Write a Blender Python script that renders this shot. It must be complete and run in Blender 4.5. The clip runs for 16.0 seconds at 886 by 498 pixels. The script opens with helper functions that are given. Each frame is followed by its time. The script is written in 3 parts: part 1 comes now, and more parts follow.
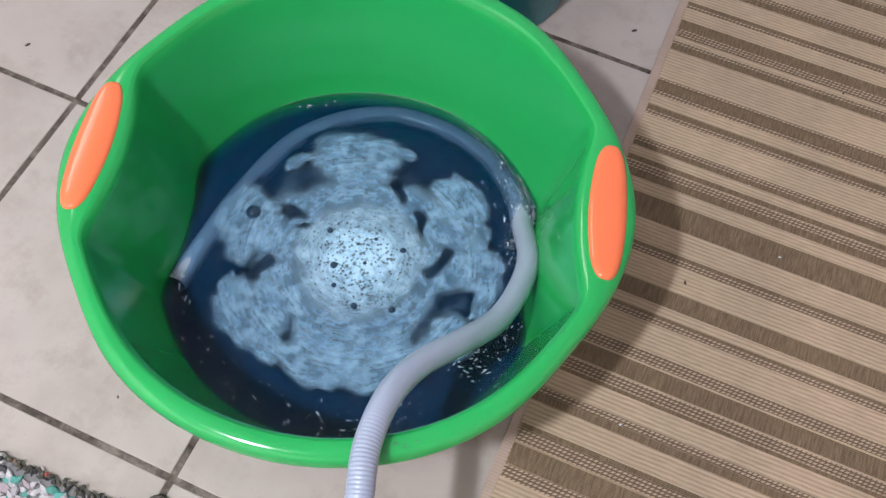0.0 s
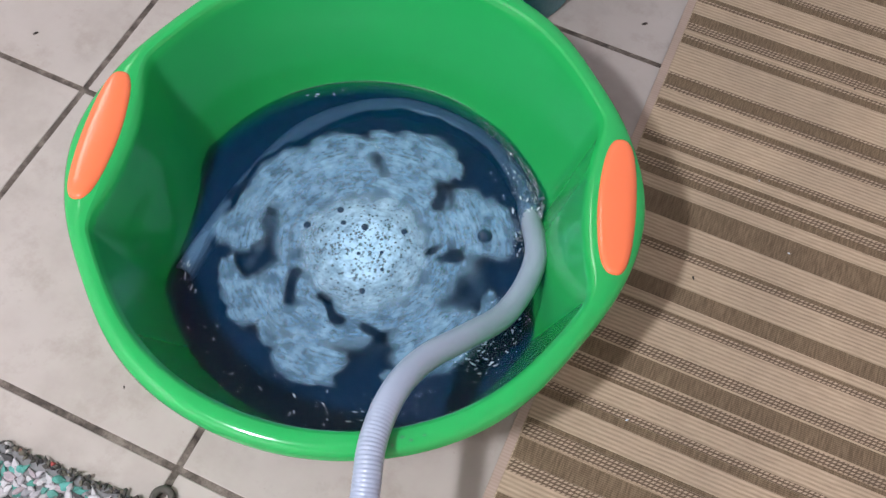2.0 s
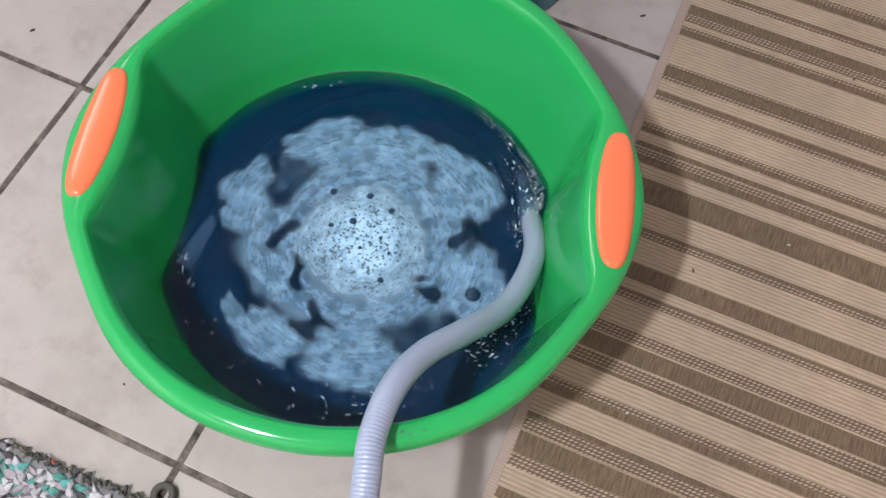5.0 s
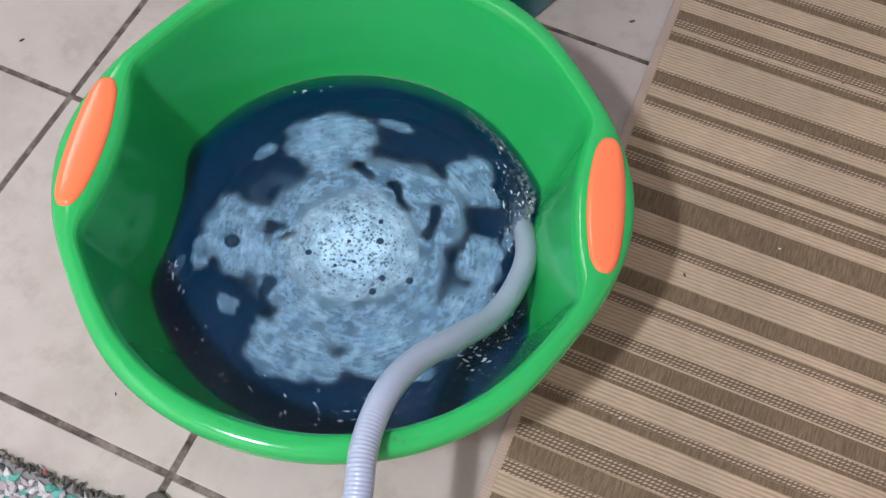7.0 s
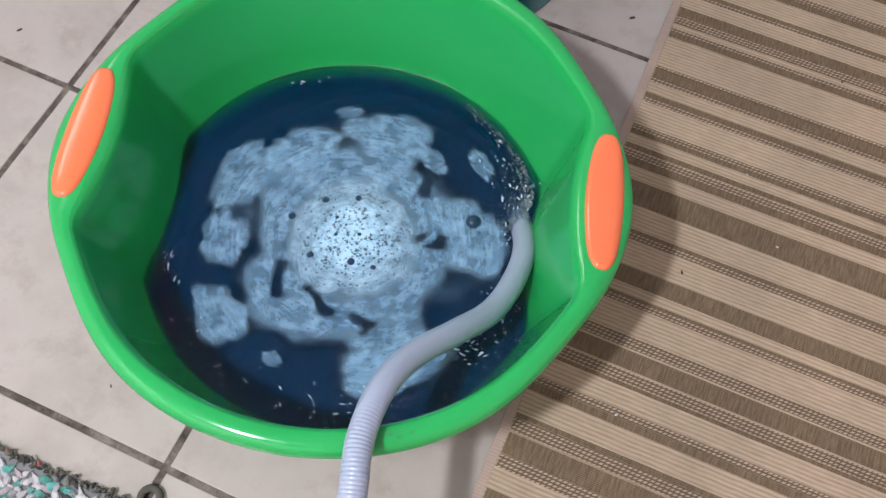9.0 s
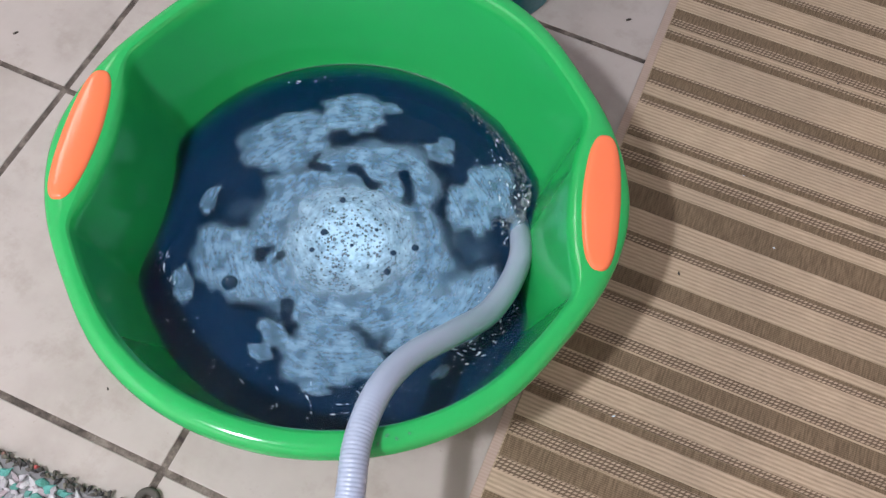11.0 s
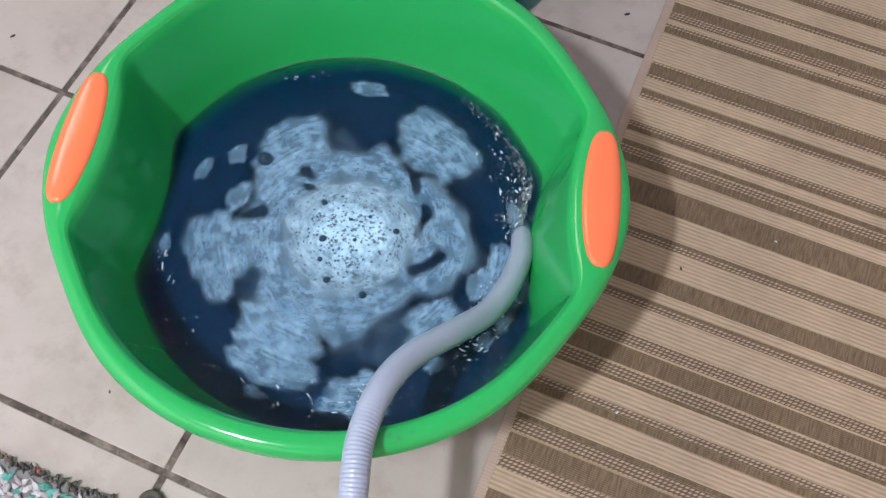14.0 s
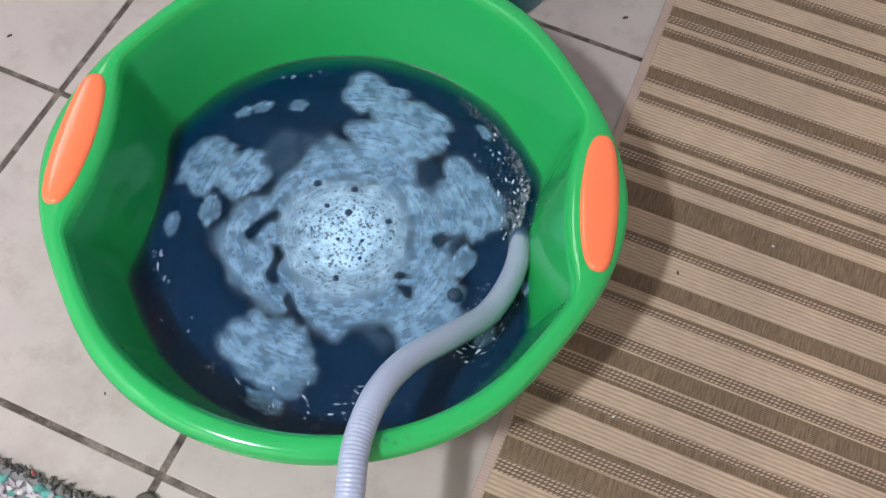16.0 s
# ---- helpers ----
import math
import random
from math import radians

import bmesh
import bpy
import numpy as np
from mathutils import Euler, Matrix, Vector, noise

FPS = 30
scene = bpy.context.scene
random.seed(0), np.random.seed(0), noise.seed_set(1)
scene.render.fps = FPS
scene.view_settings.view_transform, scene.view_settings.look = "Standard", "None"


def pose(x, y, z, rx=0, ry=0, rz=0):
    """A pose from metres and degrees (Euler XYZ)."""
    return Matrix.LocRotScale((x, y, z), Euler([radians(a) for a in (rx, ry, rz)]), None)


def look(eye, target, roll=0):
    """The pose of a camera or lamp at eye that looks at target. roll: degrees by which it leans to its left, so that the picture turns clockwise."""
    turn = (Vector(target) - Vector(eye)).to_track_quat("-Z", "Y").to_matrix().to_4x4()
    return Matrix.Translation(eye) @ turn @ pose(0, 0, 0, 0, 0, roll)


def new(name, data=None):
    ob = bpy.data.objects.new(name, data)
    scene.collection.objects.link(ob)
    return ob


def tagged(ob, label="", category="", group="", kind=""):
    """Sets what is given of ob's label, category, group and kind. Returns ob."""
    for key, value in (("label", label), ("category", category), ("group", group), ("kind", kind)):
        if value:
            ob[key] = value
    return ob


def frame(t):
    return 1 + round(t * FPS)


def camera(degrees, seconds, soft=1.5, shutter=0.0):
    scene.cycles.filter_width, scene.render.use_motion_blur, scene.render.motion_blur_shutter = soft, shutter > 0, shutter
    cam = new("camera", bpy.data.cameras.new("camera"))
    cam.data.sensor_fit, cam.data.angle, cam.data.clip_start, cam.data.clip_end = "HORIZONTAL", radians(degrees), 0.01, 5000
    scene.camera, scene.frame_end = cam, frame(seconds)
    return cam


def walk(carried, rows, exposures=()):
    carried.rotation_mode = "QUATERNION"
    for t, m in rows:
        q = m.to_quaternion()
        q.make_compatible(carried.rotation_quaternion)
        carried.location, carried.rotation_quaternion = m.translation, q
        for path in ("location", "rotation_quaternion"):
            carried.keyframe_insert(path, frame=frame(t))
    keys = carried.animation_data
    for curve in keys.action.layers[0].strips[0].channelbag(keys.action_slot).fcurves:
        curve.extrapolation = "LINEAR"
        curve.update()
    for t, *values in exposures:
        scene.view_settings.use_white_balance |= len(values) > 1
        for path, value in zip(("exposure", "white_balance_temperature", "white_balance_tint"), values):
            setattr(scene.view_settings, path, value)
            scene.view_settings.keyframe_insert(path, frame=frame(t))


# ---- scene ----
cam = camera(50.4, 16.0, soft=1.5, shutter=0.5)
PATH = [
    (0, (0.756, -0.535, 1.089), (0.439, 0.34, -0.681), 4.6),
    (0.5, (0.757, -0.533, 1.09), (0.437, 0.345, -0.678), 4.9),
    (1, (0.752, -0.533, 1.089), (0.436, 0.345, -0.68), 5.4),
    (1.5, (0.752, -0.531, 1.086), (0.43, 0.328, -0.691), 4.7),
    (2, (0.752, -0.533, 1.086), (0.432, 0.323, -0.692), 4.6),
    (2.5, (0.754, -0.537, 1.086), (0.428, 0.326, -0.689), 4.5),
    (3, (0.754, -0.536, 1.088), (0.432, 0.332, -0.685), 5.1),
    (3.5, (0.752, -0.534, 1.088), (0.429, 0.328, -0.688), 5.2),
    (4, (0.75, -0.534, 1.086), (0.415, 0.306, -0.698), 4.0),
    (4.5, (0.752, -0.531, 1.085), (0.426, 0.309, -0.701), 4.0),
    (7, (0.756, -0.53, 1.085), (0.446, 0.332, -0.693), 4.3),
    (7.5, (0.757, -0.529, 1.084), (0.448, 0.324, -0.698), 4.1),
    (8, (0.757, -0.531, 1.082), (0.451, 0.323, -0.701), 4.1),
    (8.5, (0.758, -0.529, 1.082), (0.453, 0.321, -0.702), 4.3),
    (9, (0.755, -0.529, 1.083), (0.455, 0.327, -0.7), 5.3),
    (11.5, (0.756, -0.531, 1.081), (0.46, 0.334, -0.698), 5.5),
    (12, (0.753, -0.529, 1.08), (0.457, 0.333, -0.699), 5.7),
    (12.5, (0.752, -0.527, 1.079), (0.452, 0.327, -0.704), 5.2),
    (13, (0.755, -0.526, 1.079), (0.454, 0.326, -0.706), 4.5),
    (13.5, (0.756, -0.527, 1.079), (0.459, 0.33, -0.704), 4.7),
    (14, (0.757, -0.527, 1.079), (0.457, 0.33, -0.703), 4.4),
    (14.5, (0.756, -0.527, 1.079), (0.461, 0.334, -0.701), 5.1),
    (15, (0.755, -0.526, 1.08), (0.459, 0.339, -0.699), 5.5),
    (15.5, (0.753, -0.525, 1.079), (0.463, 0.338, -0.702), 5.7),
    (16, (0.754, -0.524, 1.079), (0.462, 0.337, -0.703), 5.2),
]
walk(cam, [(t, look(eye, target, roll)) for t, eye, target, roll in PATH])

V3 = Vector
TAU = 2 * math.pi

# ---- world and light ----
world = bpy.data.worlds.new("room_world")
scene.world = world
world.use_nodes = True
world.node_tree.nodes["Background"].inputs[0].default_value = (0.85, 0.88, 0.9, 1)
world.node_tree.nodes["Background"].inputs[1].default_value = 0.05
scene.view_settings.exposure = 0.0
PANE_GLOW = 7.0
LAMP = (0.08, -1.50, 2.6)
lamp_data = bpy.data.lights.new("tube_light", "AREA")
lamp_data.shape, lamp_data.size, lamp_data.size_y = "RECTANGLE", 0.10, 0.22
lamp_data.energy, lamp_data.color = 73, (0.975, 1.0, 1.10)
lamp_ob = new("tube_light", lamp_data)
lamp_ob.matrix_world = pose(LAMP[0], LAMP[1], LAMP[2] - 0.03)


# ---- materials ----
def mat(name):
    m = bpy.data.materials.new(name)
    m.use_nodes = True
    nt = m.node_tree
    return m, nt, nt.nodes["Principled BSDF"]


def node(nt, kind, **kw):
    n = nt.nodes.new(kind)
    for k, v in kw.items():
        n.inputs[k].default_value = v
    return n


def coords(nt, kind="Object"):
    return nt.nodes.new("ShaderNodeTexCoord").outputs[kind]


def ramp(nt, fac, stops):
    r = nt.nodes.new("ShaderNodeValToRGB")
    el = r.color_ramp.elements
    while len(el) < len(stops):
        el.new(0.5)
    for e, (p, c) in zip(el, stops):
        e.position, e.color = p, (*c, 1) if len(c) == 3 else c
    nt.links.new(fac, r.inputs[0])
    return r.outputs[0]


def noise_tex(nt, vec, scale, detail=4, rough=0.55):
    n = node(nt, "ShaderNodeTexNoise", Scale=scale, Detail=detail, Roughness=rough)
    nt.links.new(vec, n.inputs["Vector"])
    return n.outputs["Fac"]


def mix(nt, fac, a, b, blend="MIX"):
    n = nt.nodes.new("ShaderNodeMix")
    n.data_type, n.blend_type = "RGBA", blend
    for sock, val in ((n.inputs[0], fac), (n.inputs[6], a), (n.inputs[7], b)):
        if hasattr(val, "is_linked"):
            nt.links.new(val, sock)
        elif isinstance(val, float):
            sock.default_value = val
        else:
            sock.default_value = (*val, 1)
    return n.outputs[2]


def math_node(nt, op, a, b=None):
    n = nt.nodes.new("ShaderNodeMath")
    n.operation = op
    for sock, val in zip(n.inputs, (a, b)):
        if val is None:
            continue
        if hasattr(val, "is_linked"):
            nt.links.new(val, sock)
        else:
            sock.default_value = val
    return n.outputs[0]


def bump(nt, bsdf, height, strength=0.3, dist=0.002):
    b = node(nt, "ShaderNodeBump", Strength=strength, Distance=dist)
    nt.links.new(height, b.inputs["Height"])
    nt.links.new(b.outputs[0], bsdf.inputs["Normal"])


def mapped(nt, vec, scale):
    m = nt.nodes.new("ShaderNodeMapping")
    m.inputs["Scale"].default_value = scale
    nt.links.new(vec, m.inputs[0])
    return m.outputs[0]


def plastic(name, col, rough=0.3, worn=0.12, scratch=0.06, glow_through=0.0):
    m, nt, b = mat(name)
    o = coords(nt)
    big = noise_tex(nt, o, 9, 3)
    fine = noise_tex(nt, o, 160, 4)
    dark = tuple(c * (1 - worn) for c in col)
    light = tuple(min(1, c * (1 + worn * 0.6)) for c in col)
    nt.links.new(ramp(nt, big, [(0.3, dark), (0.7, light)]), b.inputs["Base Color"])
    nt.links.new(ramp(nt, fine, [(0.3, (rough - scratch,) * 3), (0.75, (rough + scratch,) * 3)]), b.inputs["Roughness"])
    bump(nt, b, noise_tex(nt, o, 60, 2), 0.03, 0.0006)
    b.inputs["Subsurface Weight"].default_value = glow_through
    b.inputs["Subsurface Radius"].default_value = (0.004, 0.006, 0.003)
    return m


GREEN = plastic("green_plastic", (0.018, 0.362, 0.086), 0.13, 0.03, 0.02)
ORANGE = plastic("orange_rubber", (0.82, 0.18, 0.070), 0.16, 0.03, 0.0)
TEAL = plastic("teal_plastic", (0.004, 0.19, 0.25), 0.35)
HOSE = plastic("grey_pvc", (0.315, 0.365, 0.465), 0.30, 0.02, 0.0)
WHITE = plastic("white_enamel", (0.78, 0.77, 0.74), 0.4, 0.04)


def tile_material():
    m, nt, b = mat("beige_ceramic")
    geo = coords(nt)
    info = nt.nodes.new("ShaderNodeObjectInfo")
    add = nt.nodes.new("ShaderNodeVectorMath")
    add.operation = "MULTIPLY_ADD"
    nt.links.new(info.outputs["Random"], add.inputs[0])
    add.inputs[1].default_value = (7.0, 13.0, 0)
    nt.links.new(geo, add.inputs[2])
    o = add.outputs[0]
    cloud = noise_tex(nt, o, 7, 5, 0.6)
    base = ramp(nt, cloud, [(0.30, (0.320, 0.280, 0.246)), (0.50, (0.395, 0.350, 0.314)), (0.75, (0.440, 0.394, 0.358))])
    stain = ramp(nt, noise_tex(nt, o, 15, 6, 0.7), [(0.52, (0, 0, 0)), (0.74, (1, 1, 1))])
    stain = math_node(nt, "MULTIPLY", stain, 0.55)
    base = mix(nt, stain, base, (0.25, 0.205, 0.165))
    specks = ramp(nt, noise_tex(nt, o, 130, 2), [(0.70, (0, 0, 0)), (0.76, (1, 1, 1))])
    base = mix(nt, math_node(nt, "MULTIPLY", specks, 0.25), base, (0.2, 0.16, 0.13))
    nt.links.new(base, b.inputs["Base Color"])
    nt.links.new(ramp(nt, cloud, [(0.3, (0.34,) * 3), (0.7, (0.50,) * 3)]), b.inputs["Roughness"])
    bump(nt, b, noise_tex(nt, o, 40, 4), 0.08, 0.001)
    return m


def grout_material():
    m, nt, b = mat("dirty_grout")
    o = coords(nt)
    nt.links.new(ramp(nt, noise_tex(nt, o, 34, 6, 0.75), [(0.34, (0.022, 0.016, 0.013)), (0.5, (0.095, 0.076, 0.062)), (0.66, (0.22, 0.185, 0.155))]), b.inputs["Base Color"])
    b.inputs["Roughness"].default_value = 0.9
    bump(nt, b, noise_tex(nt, o, 300, 3), 0.5, 0.001)
    return m


def weave(name, dark, light, pitch=0.0056, strength=0.25, checks=False, threads=False):
    """Cords along x, with the relief of the weave."""
    m, nt, b = mat(name)
    o = coords(nt)
    w = node(nt, "ShaderNodeTexWave", Scale=0.314 / pitch, Distortion=1.2, Detail=2.0)
    w.inputs["Detail Scale"].default_value = 0.6
    w.bands_direction = "Y"
    n = node(nt, "ShaderNodeTexNoise", Scale=6.0, Detail=5.0, Roughness=0.65)
    nt.links.new(mapped(nt, o, (70, 7, 1) if threads else (7, 60, 1)), n.inputs["Vector"])
    nt.links.new(o, w.inputs["Vector"])
    height = w.outputs["Fac"]
    if checks:
        # staggered slanting stitches, light cord over a dark ground
        sep = nt.nodes.new("ShaderNodeSeparateXYZ")
        nt.links.new(o, sep.inputs[0])
        com = nt.nodes.new("ShaderNodeCombineXYZ")
        nt.links.new(math_node(nt, "ADD", sep.outputs[0], math_node(nt, "MULTIPLY", sep.outputs[1], -1.0)), com.inputs[0])
        nt.links.new(sep.outputs[1], com.inputs[1])
        br = node(nt, "ShaderNodeTexBrick", Scale=1.0)
        br.offset = 0.5
        br.inputs["Color1"].default_value = (1, 1, 1, 1)
        br.inputs["Color2"].default_value = (0.72, 0.72, 0.72, 1)
        br.inputs["Mortar"].default_value = (0, 0, 0, 1)
        br.inputs["Mortar Size"].default_value = 0.0014
        br.inputs["Mortar Smooth"].default_value = 0.6
        br.inputs["Brick Width"].default_value = 0.0060
        br.inputs["Row Height"].default_value = pitch
        nt.links.new(com.outputs[0], br.inputs["Vector"])
        bw = nt.nodes.new("ShaderNodeRGBToBW")
        nt.links.new(br.outputs["Color"], bw.inputs[0])
        height = bw.outputs[0]
        col = ramp(nt, math_node(nt, "ADD", height, math_node(nt, "MULTIPLY", math_node(nt, "SUBTRACT", n.outputs["Fac"], 0.5), 0.5)), [(0.1, dark), (0.95, light)])
    else:
        col = ramp(nt, math_node(nt, "ADD", math_node(nt, "MULTIPLY", height, 0.16 if threads else 0.32), math_node(nt, "MULTIPLY", n.outputs["Fac"], 0.84 if threads else 0.68)), [(0.34, dark), (0.66, light)] if threads else [(0.25, dark), (0.75, light)])
    blot = ramp(nt, noise_tex(nt, o, 8, 4), [(0.3, (0.86, 0.86, 0.86)), (0.7, (1.06, 1.05, 1.03))])
    nt.links.new(mix(nt, 1.0, col, blot, "MULTIPLY"), b.inputs["Base Color"])
    b.inputs["Roughness"].default_value = 0.85
    b.inputs["Specular IOR Level"].default_value = 0.2
    bump(nt, b, height, strength, 0.0009)
    return m


TILE, GROUT = tile_material(), grout_material()
STRAW = weave("straw_weave", (0.292, 0.224, 0.154), (0.515, 0.406, 0.290))
BROWN = weave("brown_weave", (0.104, 0.074, 0.045), (0.232, 0.170, 0.108), 0.0025, 0.3, threads=True)
DOTS = weave("dotted_weave", (0.135, 0.097, 0.064), (0.47, 0.365, 0.265), 0.0046, 0.6, checks=True)
SELVAGE = weave("selvage_weave", (0.36, 0.275, 0.225), (0.43, 0.335, 0.28), 0.004, 0.1)


def plaster(name, a, b_):
    m, nt, b = mat(name)
    o = coords(nt)
    nt.links.new(ramp(nt, noise_tex(nt, o, 3, 5), [(0.3, a), (0.7, b_)]), b.inputs["Base Color"])
    b.inputs["Roughness"].default_value = 0.8
    bump(nt, b, noise_tex(nt, o, 90, 4), 0.15, 0.002)
    return m


ROSE = plaster("rose_plaster", (0.80, 0.57, 0.52), (0.84, 0.61, 0.56))
GREY = plaster("grey_plaster", (0.40, 0.44, 0.49), (0.45, 0.49, 0.54))
PINK = plaster("pale_plaster", (0.80, 0.755, 0.74), (0.84, 0.795, 0.78))
CEIL = plaster("white_plaster", (0.76, 0.79, 0.82), (0.80, 0.83, 0.86))


def rag_material():
    m, nt, b = mat("rag_strips")
    geo = nt.nodes.new("ShaderNodeNewGeometry")
    r = nt.nodes.new("ShaderNodeValToRGB")
    r.color_ramp.interpolation = "CONSTANT"
    cols = [(0.52, 0.50, 0.52), (0.42, 0.40, 0.42), (0.09, 0.30, 0.25), (0.55, 0.54, 0.55), (0.10, 0.33, 0.29), (0.40, 0.34, 0.36), (0.24, 0.24, 0.25), (0.50, 0.49, 0.50), (0.10, 0.28, 0.24), (0.44, 0.42, 0.44), (0.06, 0.06, 0.06)]
    el = r.color_ramp.elements
    while len(el) < len(cols):
        el.new(0.5)
    for i, (e, c) in enumerate(zip(el, cols)):
        e.position, e.color = i / len(cols), (*c, 1)
    nt.links.new(geo.outputs["Random Per Island"], r.inputs[0])
    o = coords(nt)
    shade = ramp(nt, noise_tex(nt, o, 120, 4), [(0.3, (0.75,) * 3), (0.7, (1.05,) * 3)])
    nt.links.new(mix(nt, 1.0, r.outputs[0], shade, "MULTIPLY"), b.inputs["Base Color"])
    b.inputs["Roughness"].default_value = 0.9
    bump(nt, b, noise_tex(nt, o, 500, 3), 0.4, 0.001)
    return m


def rag_edge_material():
    m, nt, b = mat("rag_border")
    geo = nt.nodes.new("ShaderNodeNewGeometry")
    nt.links.new(ramp(nt, geo.outputs["Random Per Island"], [(0.0, (0.03, 0.03, 0.03)), (0.55, (0.07, 0.065, 0.055)), (0.88, (0.13, 0.12, 0.09)), (0.93, (0.50, 0.04, 0.05)), (0.95, (0.45, 0.43, 0.42))]), b.inputs["Base Color"])
    b.inputs["Roughness"].default_value = 0.9
    return m


RAG, RAG_EDGE = rag_material(), rag_edge_material()


def water_material():
    m, nt, b = mat("blue_rinse_water")
    o = coords(nt)
    nt.nodes.remove(b)
    out = nt.nodes["Material Output"]
    tr = node(nt, "ShaderNodeBsdfTransparent", Color=(0.62, 0.80, 0.88, 1))
    gl = node(nt, "ShaderNodeBsdfGlossy", Color=(1, 1, 1, 1), Roughness=0.055)
    fr = node(nt, "ShaderNodeFresnel", IOR=1.33)
    bm_ = node(nt, "ShaderNodeBump", Strength=0.6, Distance=0.006)
    hsum = math_node(nt, "ADD", noise_tex(nt, o, 26, 3), math_node(nt, "MULTIPLY", noise_tex(nt, o, 85, 3), 0.25))
    at = nt.nodes.new("ShaderNodeAttribute")
    at.attribute_name = "chop"
    hsum = math_node(nt, "ADD", hsum, math_node(nt, "MULTIPLY", math_node(nt, "MULTIPLY", noise_tex(nt, o, 190, 2), 1.0), at.outputs["Fac"]))
    nt.links.new(hsum, bm_.inputs["Height"])
    nt.links.new(bm_.outputs[0], gl.inputs["Normal"])
    nt.links.new(bm_.outputs[0], fr.inputs["Normal"])
    mx = nt.nodes.new("ShaderNodeMixShader")
    nt.links.new(fr.outputs[0], mx.inputs[0])
    nt.links.new(tr.outputs[0], mx.inputs[1])
    nt.links.new(gl.outputs[0], mx.inputs[2])
    nt.links.new(mx.outputs[0], out.inputs["Surface"])
    return m


def murk_material(cover):
    m, nt, b = mat("murky_dye")
    o = coords(nt)
    nt.links.new(ramp(nt, noise_tex(nt, o, 8, 3), [(0.3, (0.003, 0.068, 0.155)), (0.7, (0.005, 0.088, 0.195))]), b.inputs["Base Color"])
    b.inputs["Roughness"].default_value = 1.0
    b.inputs["Specular IOR Level"].default_value = 0.0
    b.inputs["Alpha"].default_value = cover
    if cover == 1.0:
        # light wanders far in the dyed water
        b.inputs["Subsurface Weight"].default_value = 1.0
        b.inputs["Subsurface Radius"].default_value = (0.4, 0.8, 1.0)
        b.inputs["Subsurface Scale"].default_value = 0.06
    return m


def foam_material(name, specks, thin, dense, lace):
    """Soap film and froth: thickness from the mesh, broken up into streaks that follow the swirl."""
    m, nt, b = mat(name)
    o = coords(nt)
    flat = mapped(nt, o, (1, 1, 0))
    ln = nt.nodes.new("ShaderNodeVectorMath")
    ln.operation = "LENGTH"
    nt.links.new(flat, ln.inputs[0])
    nz = nt.nodes.new("ShaderNodeVectorMath")
    nz.operation = "NORMALIZE"
    nt.links.new(flat, nz.inputs[0])
    sep = nt.nodes.new("ShaderNodeSeparateXYZ")
    nt.links.new(nz.outputs[0], sep.inputs[0])
    com = nt.nodes.new("ShaderNodeCombineXYZ")
    nt.links.new(math_node(nt, "MULTIPLY", sep.outputs[0], 4.0), com.inputs[0])
    nt.links.new(math_node(nt, "MULTIPLY", sep.outputs[1], 4.0), com.inputs[1])
    nt.links.new(math_node(nt, "MULTIPLY", ln.outputs["Value"], 190.0), com.inputs[2])
    swirl = noise_tex(nt, com.outputs[0], 1.0, 4, 0.6)
    cloud = noise_tex(nt, o, 42, 5, 0.65)
    lobes = noise_tex(nt, o, 22, 2, 0.5)
    grain = noise_tex(nt, o, 300, 3, 0.6)
    # lace of bubbles: bright threads round thinner patches
    warp = nt.nodes.new("ShaderNodeVectorMath")
    warp.operation = "MULTIPLY_ADD"
    wn = node(nt, "ShaderNodeTexNoise", Scale=60.0, Detail=2.0)
    nt.links.new(flat, wn.inputs["Vector"])
    nt.links.new(wn.outputs["Color"], warp.inputs[0])
    warp.inputs[1].default_value = (0.012, 0.012, 0)
    nt.links.new(flat, warp.inputs[2])
    net = node(nt, "ShaderNodeTexVoronoi", Scale=72.0)
    net.feature = "DISTANCE_TO_EDGE"
    nt.links.new(warp.outputs[0], net.inputs["Vector"])
    thread = ramp(nt, net.outputs["Distance"], [(0.0, (1, 1, 1)), (0.22, (0, 0, 0))])
    cells = node(nt, "ShaderNodeTexVoronoi", Scale=300.0)
    nt.links.new(flat, cells.inputs["Vector"])
    at = nt.nodes.new("ShaderNodeAttribute")
    at.attribute_name = "thick"
    parts = math_node(nt, "ADD", math_node(nt, "MULTIPLY", math_node(nt, "SUBTRACT", swirl, 0.5), 1.5), math_node(nt, "MULTIPLY", math_node(nt, "SUBTRACT", cloud, 0.5), 2.0))
    parts = math_node(nt, "ADD", parts, math_node(nt, "MULTIPLY", math_node(nt, "SUBTRACT", grain, 0.5), 0.7))
    parts = math_node(nt, "ADD", parts, math_node(nt, "MULTIPLY", thread, lace))
    body = math_node(nt, "MAXIMUM", math_node(nt, "ADD", parts, 1.0), 0.25)
    alpha = math_node(nt, "MULTIPLY", at.outputs["Fac"], body)
    # ragged border
    torn = math_node(nt, "ADD", at.outputs["Fac"], math_node(nt, "MULTIPLY", math_node(nt, "SUBTRACT", lobes, 0.5), 0.55))
    alpha = math_node(nt, "MULTIPLY", alpha, ramp(nt, torn, [(0.03, (0, 0, 0)), (0.26, (1, 1, 1))]))
    col = nt.nodes.new("ShaderNodeSeparateColor")
    nt.links.new(cells.outputs["Color"], col.inputs[0])
    near = math_node(nt, "MAXIMUM", math_node(nt, "SUBTRACT", 1.55, math_node(nt, "MULTIPLY", ln.outputs["Value"], 17.0)), 0.62)
